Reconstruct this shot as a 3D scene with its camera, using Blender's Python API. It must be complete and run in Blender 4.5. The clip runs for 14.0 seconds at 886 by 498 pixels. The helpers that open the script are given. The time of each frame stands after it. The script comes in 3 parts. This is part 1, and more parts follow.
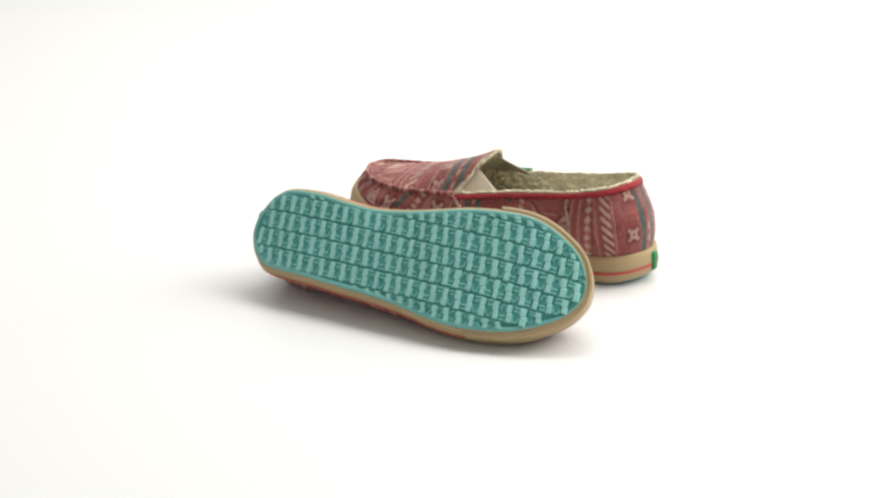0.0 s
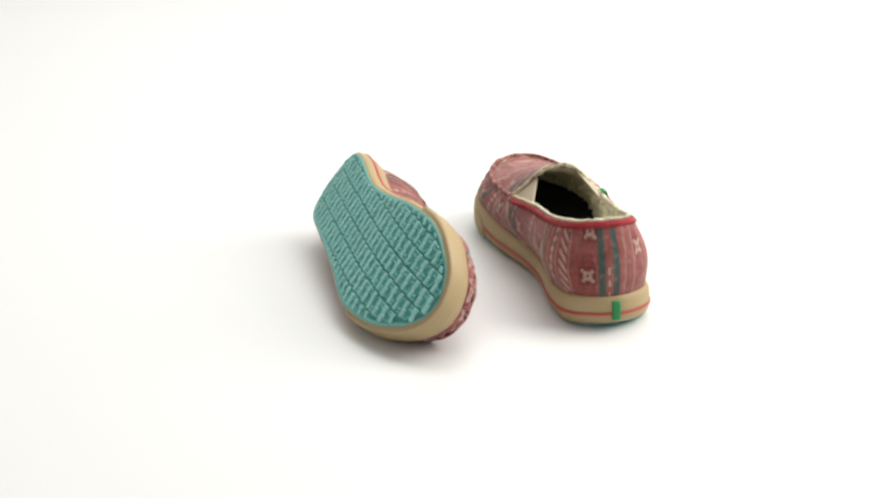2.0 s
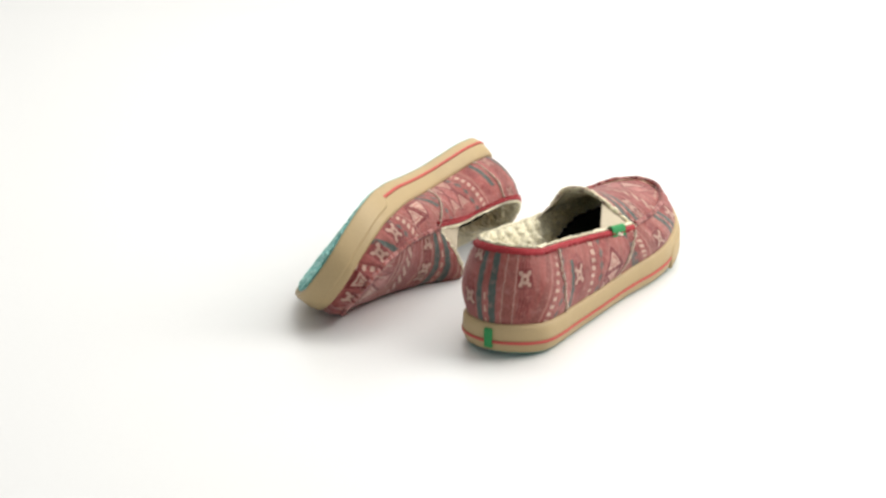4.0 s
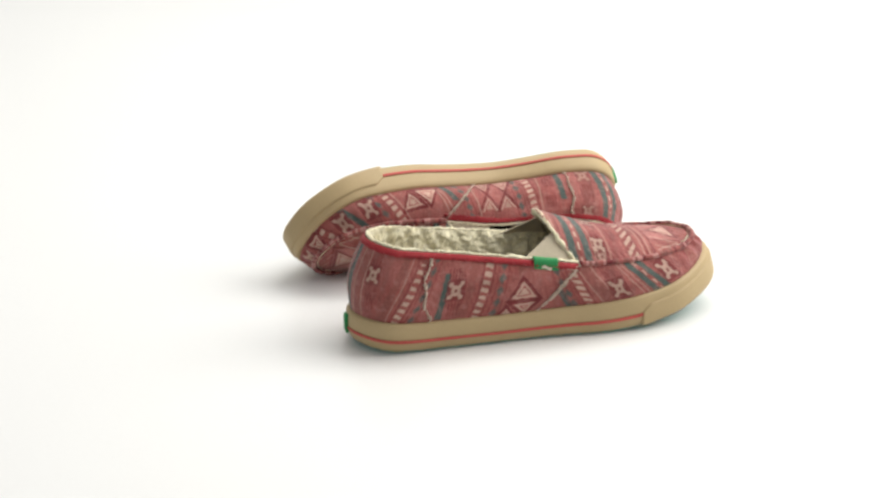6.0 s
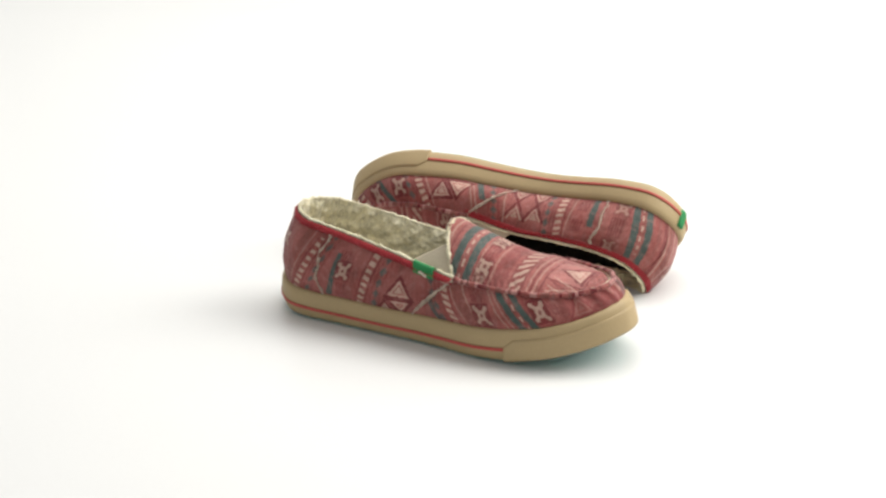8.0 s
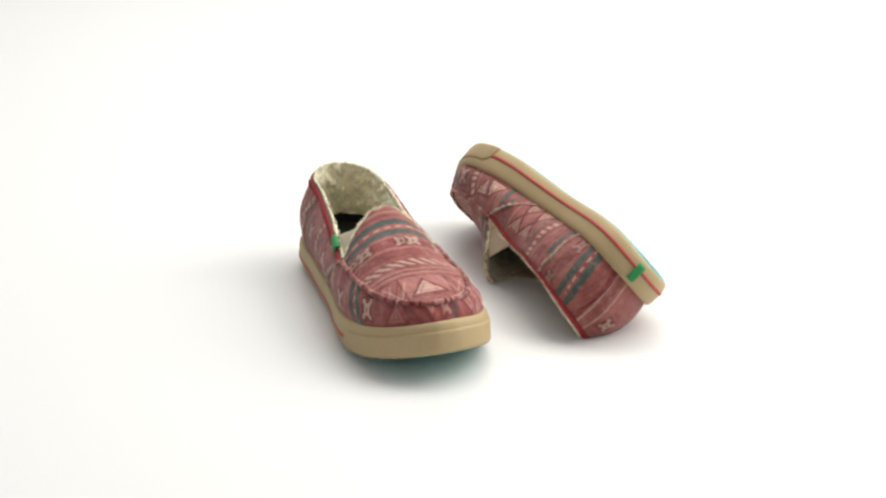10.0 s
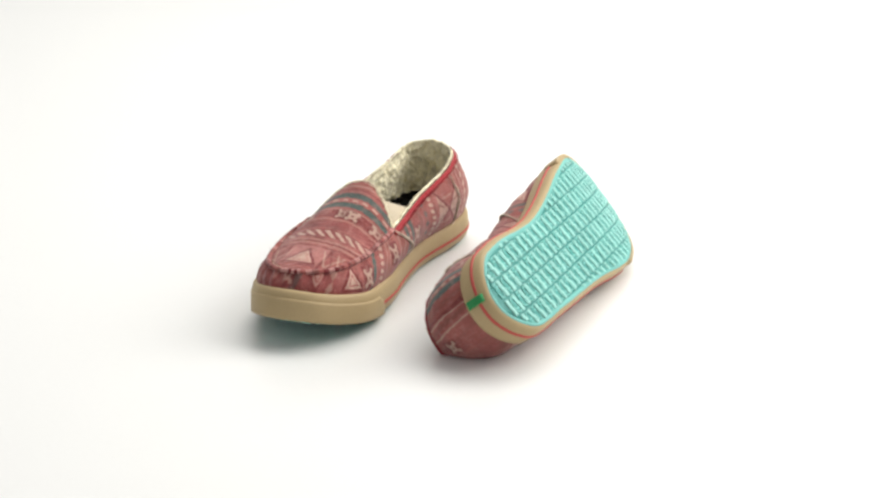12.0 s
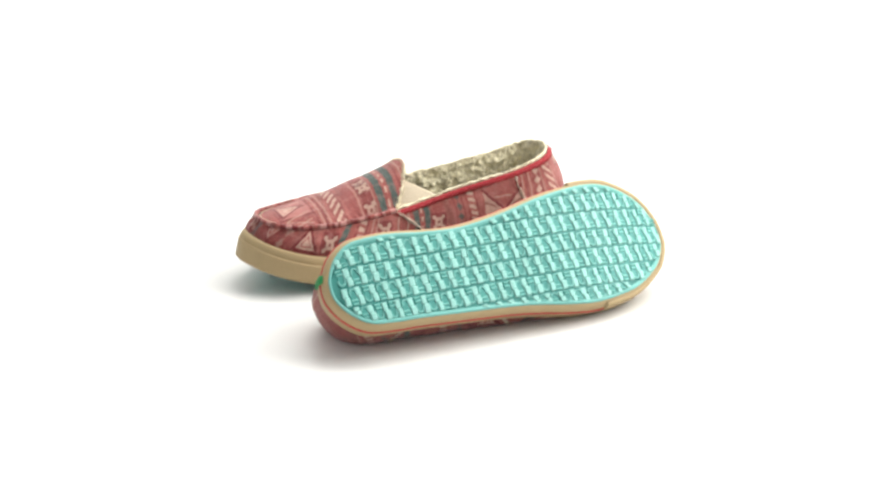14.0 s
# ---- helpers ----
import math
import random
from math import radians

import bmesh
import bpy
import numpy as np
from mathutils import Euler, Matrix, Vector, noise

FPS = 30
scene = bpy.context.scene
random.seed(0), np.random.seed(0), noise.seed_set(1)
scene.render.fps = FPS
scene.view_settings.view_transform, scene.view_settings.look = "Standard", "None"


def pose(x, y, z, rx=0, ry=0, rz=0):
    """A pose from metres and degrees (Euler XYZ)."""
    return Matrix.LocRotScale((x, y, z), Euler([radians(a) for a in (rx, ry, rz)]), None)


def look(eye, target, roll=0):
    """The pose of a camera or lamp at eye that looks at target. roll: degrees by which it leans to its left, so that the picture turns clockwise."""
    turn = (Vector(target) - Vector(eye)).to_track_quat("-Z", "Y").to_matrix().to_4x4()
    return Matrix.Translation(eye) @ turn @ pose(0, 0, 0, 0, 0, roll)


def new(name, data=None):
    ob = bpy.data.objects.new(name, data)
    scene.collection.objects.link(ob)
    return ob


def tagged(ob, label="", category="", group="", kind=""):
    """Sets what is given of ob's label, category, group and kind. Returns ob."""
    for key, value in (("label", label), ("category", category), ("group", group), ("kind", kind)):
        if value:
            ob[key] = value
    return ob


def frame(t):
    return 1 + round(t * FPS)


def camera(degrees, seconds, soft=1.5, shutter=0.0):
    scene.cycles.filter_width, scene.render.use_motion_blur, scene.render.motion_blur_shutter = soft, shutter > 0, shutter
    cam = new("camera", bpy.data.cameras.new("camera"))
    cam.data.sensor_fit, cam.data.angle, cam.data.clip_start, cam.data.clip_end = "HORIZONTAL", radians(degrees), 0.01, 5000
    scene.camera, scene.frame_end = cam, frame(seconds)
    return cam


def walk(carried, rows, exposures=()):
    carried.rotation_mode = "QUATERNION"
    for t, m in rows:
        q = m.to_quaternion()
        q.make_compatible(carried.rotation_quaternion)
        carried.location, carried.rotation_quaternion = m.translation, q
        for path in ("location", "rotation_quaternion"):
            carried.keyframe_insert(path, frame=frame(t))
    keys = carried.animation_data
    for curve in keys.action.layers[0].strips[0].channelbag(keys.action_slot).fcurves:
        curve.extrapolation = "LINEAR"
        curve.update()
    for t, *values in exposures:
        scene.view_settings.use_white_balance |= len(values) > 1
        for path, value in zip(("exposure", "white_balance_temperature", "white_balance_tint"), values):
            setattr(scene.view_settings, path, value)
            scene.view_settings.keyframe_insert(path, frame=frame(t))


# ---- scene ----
S = 1.06                      # size of the shoes and of the table top, all lengths below are multiplied by it

cam = camera(29.92, 14.0, soft=2.6)
eye = Vector((0, -1.01062, 0.40452)) * S
ahead = Vector((-0.016928, 0.93591, -0.35183))
walk(cam, [(t, look(eye, eye + ahead, -1.4675)) for t in (0.0, 14.0)], [(0.0, 0.0), (13.8, 0.0), (14.0, 0.4)])

# ---- light ----
world = bpy.data.worlds.new("studio")
scene.world = world
world.use_nodes = True
world.node_tree.nodes["Background"].inputs[0].default_value = (1, 1, 0.995, 1)
world.node_tree.nodes["Background"].inputs[1].default_value = 0.42


def softbox(name, place, target, sx, sy, watts):
    d = bpy.data.lights.new(name, "AREA")
    d.shape, d.size, d.size_y, d.energy, d.color = "RECTANGLE", sx, sy, watts, (1, 0.985, 0.955)
    o = new(name, d)
    o.matrix_world = look(place, target)


softbox("softbox_key", (1.1, 0.1, 0.9), (0, 0, 0), 1.0, 1.0, 20.3)
softbox("softbox_top", (0.35, 0.6, 1.45), (0.12, 0.18, 0), 1.3, 0.9, 15.5)
softbox("softbox_backdrop", (0, 1.5, 3.2), (0, 3.2, 0.9), 3.5, 0.6, 55)


# ---- materials ----
def material(name, colour, rough=0.7, spec=0.3, scale=60.0, vary=0.12, bump=0.2, fine=900.0, sheen=0.0):
    m = bpy.data.materials.new(name)
    m.use_nodes = True
    nt = m.node_tree
    b = nt.nodes["Principled BSDF"]
    b.inputs["Roughness"].default_value = rough
    b.inputs["Specular IOR Level"].default_value = spec
    b.inputs["Sheen Weight"].default_value = sheen
    tc = nt.nodes.new("ShaderNodeTexCoord")
    n1 = nt.nodes.new("ShaderNodeTexNoise")
    n1.inputs["Scale"].default_value = scale
    n1.inputs["Detail"].default_value = 4
    n2 = nt.nodes.new("ShaderNodeTexNoise")
    n2.inputs["Scale"].default_value = fine
    n2.inputs["Detail"].default_value = 2
    for n in (n1, n2):
        nt.links.new(tc.outputs["Object"], n.inputs["Vector"])
    add = nt.nodes.new("ShaderNodeMath")
    add.operation = "ADD"
    nt.links.new(n1.outputs["Fac"], add.inputs[0])
    nt.links.new(n2.outputs["Fac"], add.inputs[1])
    mr = nt.nodes.new("ShaderNodeMapRange")
    mr.inputs["From Min"].default_value, mr.inputs["From Max"].default_value = 0.6, 1.4
    mr.inputs["To Min"].default_value, mr.inputs["To Max"].default_value = 1 - vary, 1 + vary
    one = nt.nodes.new("ShaderNodeObjectInfo")
    each = nt.nodes.new("ShaderNodeMath")
    each.operation = "MULTIPLY_ADD"
    each.inputs[1].default_value = 0.35
    nt.links.new(one.outputs["Random"], each.inputs[0])
    nt.links.new(add.outputs[0], each.inputs[2])
    nt.links.new((each if name.endswith("teal_rubber") and name != "teal_rubber" else add).outputs[0], mr.inputs["Value"])
    mul = nt.nodes.new("ShaderNodeVectorMath")
    mul.operation = "SCALE"
    mul.inputs[0].default_value = colour
    nt.links.new(mr.outputs[0], mul.inputs["Scale"])
    nt.links.new(mul.outputs[0], b.inputs["Base Color"])
    bp = nt.nodes.new("ShaderNodeBump")
    bp.inputs["Strength"].default_value = bump
    bp.inputs["Distance"].default_value = 0.0006
    nt.links.new(n2.outputs["Fac"], bp.inputs["Height"])
    nt.links.new(bp.outputs[0], b.inputs["Normal"])
    return m


WHITE = material("white_sweep_paper", (0.755, 0.755, 0.74), 0.3, 0.4, 3, 0.01, 0.02, 300)
TAN = material("tan_rubber", (0.41, 0.305, 0.16), 0.55, 0.35, 40, 0.06, 0.1, 700)
RED = material("red_rubber_line", (0.47, 0.075, 0.065), 0.55, 0.3, 60, 0.08, 0.1)
# outsole floor, its colour darkened for the shade in the gaps of the tread
TEAL_SHADE = material("teal_rubber", (0.045, 0.245, 0.215), 0.5, 0.4, 60, 0.1, 0.15)
GREEN = material("green_woven_label", (0.025, 0.23, 0.07), 0.6, 0.3, 200, 0.15, 0.3)
CLOTH = material("printed_canvas", (0.36, 0.085, 0.08), 0.85, 0.2, 90, 0.22, 0.6, 1100, 0.2)


def take_print(m):
    """The cloth's dye comes from the print laid over the mesh; lighter, rubbed threads show through in patches."""
    nt = m.node_tree
    at = nt.nodes.new("ShaderNodeAttribute")
    at.attribute_name = "print"
    scale = next(n for n in nt.nodes if n.type == "VECT_MATH")
    tc = next(n for n in nt.nodes if n.type == "TEX_COORD")
    worn = nt.nodes.new("ShaderNodeTexNoise")
    worn.inputs["Scale"].default_value, worn.inputs["Detail"].default_value = 260, 8
    nt.links.new(tc.outputs["Object"], worn.inputs["Vector"])
    ramp = nt.nodes.new("ShaderNodeMapRange")
    ramp.inputs["From Min"].default_value, ramp.inputs["From Max"].default_value = 0.52, 0.75
    ramp.inputs["To Max"].default_value = 0.3
    nt.links.new(worn.outputs["Fac"], ramp.inputs["Value"])
    mix = nt.nodes.new("ShaderNodeMix")
    mix.data_type = "RGBA"
    mix.inputs["B"].default_value = (0.46, 0.24, 0.21, 1)
    nt.links.new(ramp.outputs[0], mix.inputs["Factor"])
    nt.links.new(at.outputs["Color"], mix.inputs["A"])
    nt.links.new(mix.outputs["Result"], scale.inputs[0])


take_print(CLOTH)
# near-black for the insole, and for the shade deep inside the shoe
INSOLE_SHADE = material("dark_insole_and_shade", (0.02, 0.02, 0.018), 0.95, 0.1, 80, 0.2, 0.4)
# same rubber toned by height: MID darker for shaded rib pockets, BAR for lit tops
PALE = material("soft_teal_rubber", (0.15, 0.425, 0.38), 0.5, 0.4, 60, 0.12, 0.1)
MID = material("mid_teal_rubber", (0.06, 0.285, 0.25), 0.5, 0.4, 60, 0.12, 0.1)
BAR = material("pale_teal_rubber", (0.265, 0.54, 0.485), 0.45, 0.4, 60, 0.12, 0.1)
THREAD = material("cream_thread", (0.62, 0.52, 0.42), 0.9, 0.1, 300, 0.2, 0.3)
GROOVE = material("dark_tan_rubber", (0.3, 0.2, 0.1), 0.6, 0.3, 60, 0.08, 0.1)
BIND = material("red_binding", (0.31, 0.024, 0.030), 0.75, 0.25, 120, 0.2, 0.4, 1000, 0.1)
GORE = material("beige_elastic", (0.5, 0.43, 0.32), 0.85, 0.2, 120, 0.08, 0.4, 900)
FLEECE = material("cream_fleece", (0.80, 0.735, 0.53), 0.95, 0.1, 170, 0.34, 0.8, 700, 0.3)


# ---- setting ----
def mesh_object(name, verts, faces, mat, parent=None, label="", smooth=True, factor=S):
    me = bpy.data.meshes.new(name)
    me.from_pydata((np.asarray(verts, float) * factor).tolist(), [], faces)
    bm = bmesh.new()
    bm.from_mesh(me)
    bmesh.ops.recalc_face_normals(bm, faces=bm.faces)
    bm.to_mesh(me)
    bm.free()
    me.materials.append(mat)
    if smooth:
        me.shade_smooth()
    o = new(name, me)
    if parent:
        o.parent = parent
    if label:
        o["label"] = label
    return o


def grid_faces(rows, cols, wrap=False, flip=False):
    f = []
    for i in range(rows - 1):
        for j in range(cols if wrap else cols - 1):
            k = (j + 1) % cols
            q = (i * cols + j, i * cols + k, (i + 1) * cols + k, (i + 1) * cols + j)
            f.append(q[::-1] if flip else q)
    return f


def sweep():
    # paper floor that curves up into the backdrop
    prof = [(-6, 0), (2.0, 0)] + [(2.0 + 1.2 * math.sin(a), 1.2 - 1.2 * math.cos(a)) for a in np.linspace(0.1, math.pi / 2, 14)] + [(3.2, 4.5)]
    v = [(x, y, z) for (y, z) in prof for x in (-6, -2, 2, 6)]
    o = mesh_object("backdrop", v, grid_faces(len(prof), 4), WHITE, factor=1)
    tagged(o, "seamless white paper sweep under and behind the shoes", "backdrop", kind="structure")


sweep()

# ---- shoe ----
L = 0.2368
OX = np.array([0, 1.6, 8.5, 20, 37, 50, 70, 90, 110, 130, 150, 170, 190, 205, 220, 231, 238.0, 239.5]) * 0.98873e-3
MED = np.array([0, 9, 20.5, 28, 29.5, 29, 26.5, 25.3, 27.3, 31, 35.5, 38.5, 40, 37.8, 31, 22.5, 10, 0]) * 0.985e-3
LAT = np.array([0, 9, 20, 28.5, 31, 31.5, 33, 34.5, 36, 38.5, 42, 43.5, 41, 37, 29, 20, 9, 0]) * 0.985e-3


def closed_spline(p, n):
    """n points at even arc length along a closed Catmull-Rom curve."""
    p = np.asarray(p, float)
    out = []
    for i in range(len(p)):
        a, b, c, d = p[i - 1], p[i], p[(i + 1) % len(p)], p[(i + 2) % len(p)]
        for t in np.linspace(0, 1, 40, endpoint=False):
            out.append(0.5 * (2 * b + (c - a) * t + (2 * a - 5 * b + 4 * c - d) * t * t + (3 * b - a - 3 * c + d) * t ** 3))
    out = np.array(out)
    seg = np.linalg.norm(np.roll(out, -1, 0) - out, axis=1)
    s = np.concatenate([[0], np.cumsum(seg)])
    ring = np.vstack([out, out[:1]])
    u = np.linspace(0, s[-1], n, endpoint=False)
    return np.stack([np.interp(u, s, ring[:, k]) for k in range(ring.shape[1])], 1)


def outline(n):
    """The sole's outer edge: from the heel's middle along the outer side to the toe and back along the inner side."""
    a = [(x, -y) for x, y in zip(OX, LAT)]
    b = [(x, y) for x, y in zip(OX, MED)][1:-1][::-1]
    return closed_spline(a + b, n)


def outward(p):
    t = np.roll(p, -1, 0) - np.roll(p, 1, 0)
    nrm = np.stack([t[:, 1], -t[:, 0]], 1)
    nrm /= np.linalg.norm(nrm, axis=1)[:, None]
    k = max(1, len(p) // 60)
    nrm = sum(np.roll(nrm, j, 0) for j in range(-k, k + 1))
    return nrm / np.linalg.norm(nrm, axis=1)[:, None]


def soft(x, xs, ys):
    """Interpolation with rounded corners."""
    return sum(np.interp(x + d, xs, ys) for d in (-0.006, -0.003, 0, 0.003, 0.006)) / 5


def rise(x):
    """Toe and heel lift off the table a little."""
    return 0.0017 * np.clip((x - 0.15) / 0.09, 0, 2) ** 1.5 + 0.0016 * np.clip((0.05 - x) / 0.05, 0, 2) ** 2


def bottom(x):
    return rise(x) + soft(x, [0, 0.006, 0.02, 0.15, 0.175, 0.2, 0.22, L, 0.26], [0.002, 0.0006, 0, 0, 0.0015, 0.0055, 0.0105, 0.0165, 0.0225])


def band_top(x):
    return rise(x) + soft(x, [0, 0.03, 0.09, 0.15, 0.19, 0.215, L, 0.26], [0.019, 0.0178, 0.017, 0.019, 0.0225, 0.0275, 0.0335, 0.0385])


def lean(x):
    """How far the band's top edge lies inside its foot, at the toe."""
    return 0.0042 * np.clip((x - 0.195) / 0.04, 0, 1) ** 1.5


def seam_height(x):
    return soft(x, [0, 0.137, 0.16, 0.19, 0.21, L], [0.0435, 0.0435, 0.0415, 0.0405, 0.0405, 0.0435])


def top_ring(p):
    """Collar behind, seam round the vamp in front."""
    x, y = p[:, 0], p[:, 1]
    tx = np.interp(x, [0, 0.04, 0.137, 0.2, L], [0.0135, 0.044, 0.137, 0.191, 0.2228])
    ks = [0, 0.02, 0.04, 0.07, 0.09, 0.114, 0.137, 0.16, 0.2, 0.22, L]
    ty = y * np.where(y > 0, soft(x, ks, [0.80, 0.78, 0.88, 1.0, 1.02, 0.98, 0.88, 0.79, 0.745, 0.78, 0.80]), soft(x, ks, [0.80, 0.68, 0.63, 0.68, 0.73, 0.81, 0.82, 0.77, 0.745, 0.78, 0.80]))
    tz = soft(x, [-0.02, 0, 0.009, 0.02, 0.041, 0.08, 0.113, 0.137, 0.16, 0.19, 0.215, L], [0.0674, 0.0655, 0.0634, 0.0614, 0.0583, 0.0522, 0.0470, 0.0433, 0.0415, 0.0405, 0.0405, 0.0435])
    return np.stack([tx, ty, tz], 1)


def wall_point(p, o, top, v, out=0.0):
    base = np.column_stack([p - o * (0.0028 + lean(p[:, 0]))[:, None], band_top(p[:, 0]) - 0.0015])
    k = v ** 1.55
    q = base * (1 - k) + top * k
    q[:, 2] = base[:, 2] * (1 - v) + top[:, 2] * v
    toe = np.clip((p[:, 0] - 0.17) / 0.06, 0, 1)
    q[:, :2] += o * (0.003 * math.sin(math.pi * v) * (1 - 0.7 * toe + np.interp(p[:, 0], [0.0, 0.02, 0.08, 0.13, 0.16], [0.2, 0.9, 1.6, 1.3, 0]) * np.where(p[:, 1] > 0, 1, 0.3)) + out)[:, None] if np.ndim(toe) else 0
    return q


RING = top_ring(outline(800))
EDGE = {g: np.array(sorted((q[0], abs(q[1])) for q in RING if q[1] * g > 0)) for g in (-1, 1)}


def vamp_half(x, w):
    e = EDGE[1 if w > 0 else -1]
    return np.interp(x, e[:, 0], e[:, 1], right=0.0)


def vamp_point(u, w):
    """u from the opening to the toe, w across."""
    x0 = 0.1205 + 0.016 * abs(w) ** 2.2
    x = x0 + (0.2225 - 0.0012 * w * w - x0) * u
    zc = soft(x, [0.10, 0.1205, 0.14, 0.165, 0.195, 0.2265], [0.0725, 0.0690, 0.0605, 0.0525, 0.0462, 0.0425])
    ze = seam_height(x) - 0.0005
    return np.array((x, w * vamp_half(x, w), ze + (zc - ze) * (1 - abs(w) ** 2.3)))


ROSE, DEEP, CREAM, SLATE, BROWN = (0.27, 0.076, 0.065), (0.135, 0.018, 0.020), (0.50, 0.355, 0.275), (0.046, 0.086, 0.076), (0.20, 0.069, 0.057)


class Print:
    """Motifs of the cloth in millimetres: a along it, h up it."""

    def __init__(self, a, h):
        self.a, self.h = a, h
        self.c = np.tile(np.array(ROSE), (len(a), 1))
        # woven ground: fine lines and faded stretches
        self.lay(np.mod(a + 0.2 * h, 3.1) < 0.7, DEEP, 0.28)
        self.lay(np.mod(a * 0.9 - 0.15 * h, 11.0) < 2.2, BROWN, 0.5)
        self.lay(0.5 + 0.5 * np.sin(a * 0.11 + 1.7 * np.sin(h * 0.13)), (0.42, 0.17, 0.15), 0.3)

    def lay(self, mask, colour, k=0.85):
        m = np.clip(mask, 0, 1)[:, None] * k
        self.c = self.c * (1 - m) + np.array(colour) * m

    def edge(self, d, w):
        return np.clip((w - np.abs(d)) / 0.5 + 0.5, 0, 1)

    def band(self, a0, w, colour, slope=0.0, k=0.92, lo=-9, hi=99):
        d = self.a - a0 - slope * (self.h - 14)
        self.lay(self.edge(d, w / 2) * (self.h > lo) * (self.h < hi), colour, k)

    def cross(self, a0, h0, r=3.6, slope=0.0):
        """Pale X with a dark eye on a dark square, short rungs above and below."""
        r *= 1.15
        x, y = np.abs(self.a - a0 - slope * (self.h - h0)), np.abs(self.h - h0) / 1.1
        self.lay(self.edge(x, r + 1.4) * self.edge(y, r + 1.3), DEEP, 0.75)
        d = np.hypot(x, y)
        arm = self.edge(x - y, 1.35) * (np.maximum(x, y) < r)
        tip = self.edge(x - r * 0.78, 1.2) * self.edge(y - r * 0.78, 1.0)
        self.lay(np.maximum(np.maximum(arm, tip), self.edge(d - 1.9, 0.9)), CREAM, 0.72)
        self.lay(self.edge(d, 1.0), DEEP, 0.85)
        for e in (0.3, 0.85, 1.4):
            self.lay(self.edge(x - e * r * 0.7, 0.3) * self.edge(y - r * 1.75, r * 0.42), DEEP, 0.6)

    def ladder(self, a0, w, slope=0.0, pitch=4.4, colour=CREAM, lo=1.0, hi=36):
        d = self.a - a0 - slope * (self.h - 14)
        if w > 3:
            for e in (-1, 1):
                self.lay(self.edge(d - e * (w / 2 + 1.3), 0.45), DEEP, 0.65)
        bar = (np.mod(self.h + 0.25 * d, pitch) < pitch * 0.52)
        self.lay(self.edge(d, w / 2) * bar * (self.h > lo) * (self.h < hi), colour)

    def diamonds(self, a0, w, slope=0.0, pitch=7.0, colour=SLATE):
        d = self.a - a0 - slope * (self.h - 14)
        for e in (-1, 1):
            self.lay(self.edge(d - e * (w / 2 + 0.9), 0.4), DEEP, 0.55)
        y = np.abs(np.mod(self.h, pitch) - pitch / 2)
        self.lay(self.edge(np.abs(d) / (w / 2) + y / (pitch * 0.45), 1.0), colour, 0.8)

    def hatch(self, a0, w, pitch=6.0, lean=1.0):
        d = self.a - a0
        self.band(a0, w + 2.4, DEEP, k=0.45)
        self.lay(self.edge(d, w / 2) * (np.mod(self.h + lean * d, pitch) < pitch * 0.5), CREAM, 0.75)

    def rungs(self, a0, h0, w, n=4, slope=0.0):
        for k in range(n):
            d = self.a - a0 - (k - (n - 1) / 2) * 1.9 - slope * (self.h - h0)
            self.lay(self.edge(d, 0.4) * (np.abs(self.h - h0) < w / 2), DEEP, 0.7)

    def triangle(self, a0, h0, w, t, up=1, fill=None):
        y = (self.h - h0) * up
        x = np.abs(self.a - a0)
        d = np.minimum(y, ((t - y) - x * 2 * t / w) * 0.62)
        self.lay((d > -0.6) & (d < 1.1), DEEP, 0.9)
        self.lay((d > 1.6) & (d < 2.8), CREAM, 0.8)
        if fill:
            self.lay((d > 1.0), fill, 0.5)
        self.lay(d > 3.7, CREAM, 0.75)


def heel_print(f):
    """Back of the standing shoe."""
    for c in (-8, 1):
        f.band(c, 4.6, SLATE)
    f.ladder(-3.5, 1.3, 0, 8, CREAM, 0, 24)
    f.band(10.5, 7, BROWN, 0.05, 0.6)
    f.band(7.2, 0.7, CREAM, 0.05, 0.5)
    f.band(14.4, 0.7, CREAM, 0.05, 0.5)
    for c, k in ((-17, 15), (-15, 41), (21, 29)):
        f.cross(c, k, 3.4)
    f.rungs(-16, 23, 11, 4)
    f.rungs(21, 38, 9, 4, 0.2)
    f.rungs(20, 12, 12, 4, 0.2)


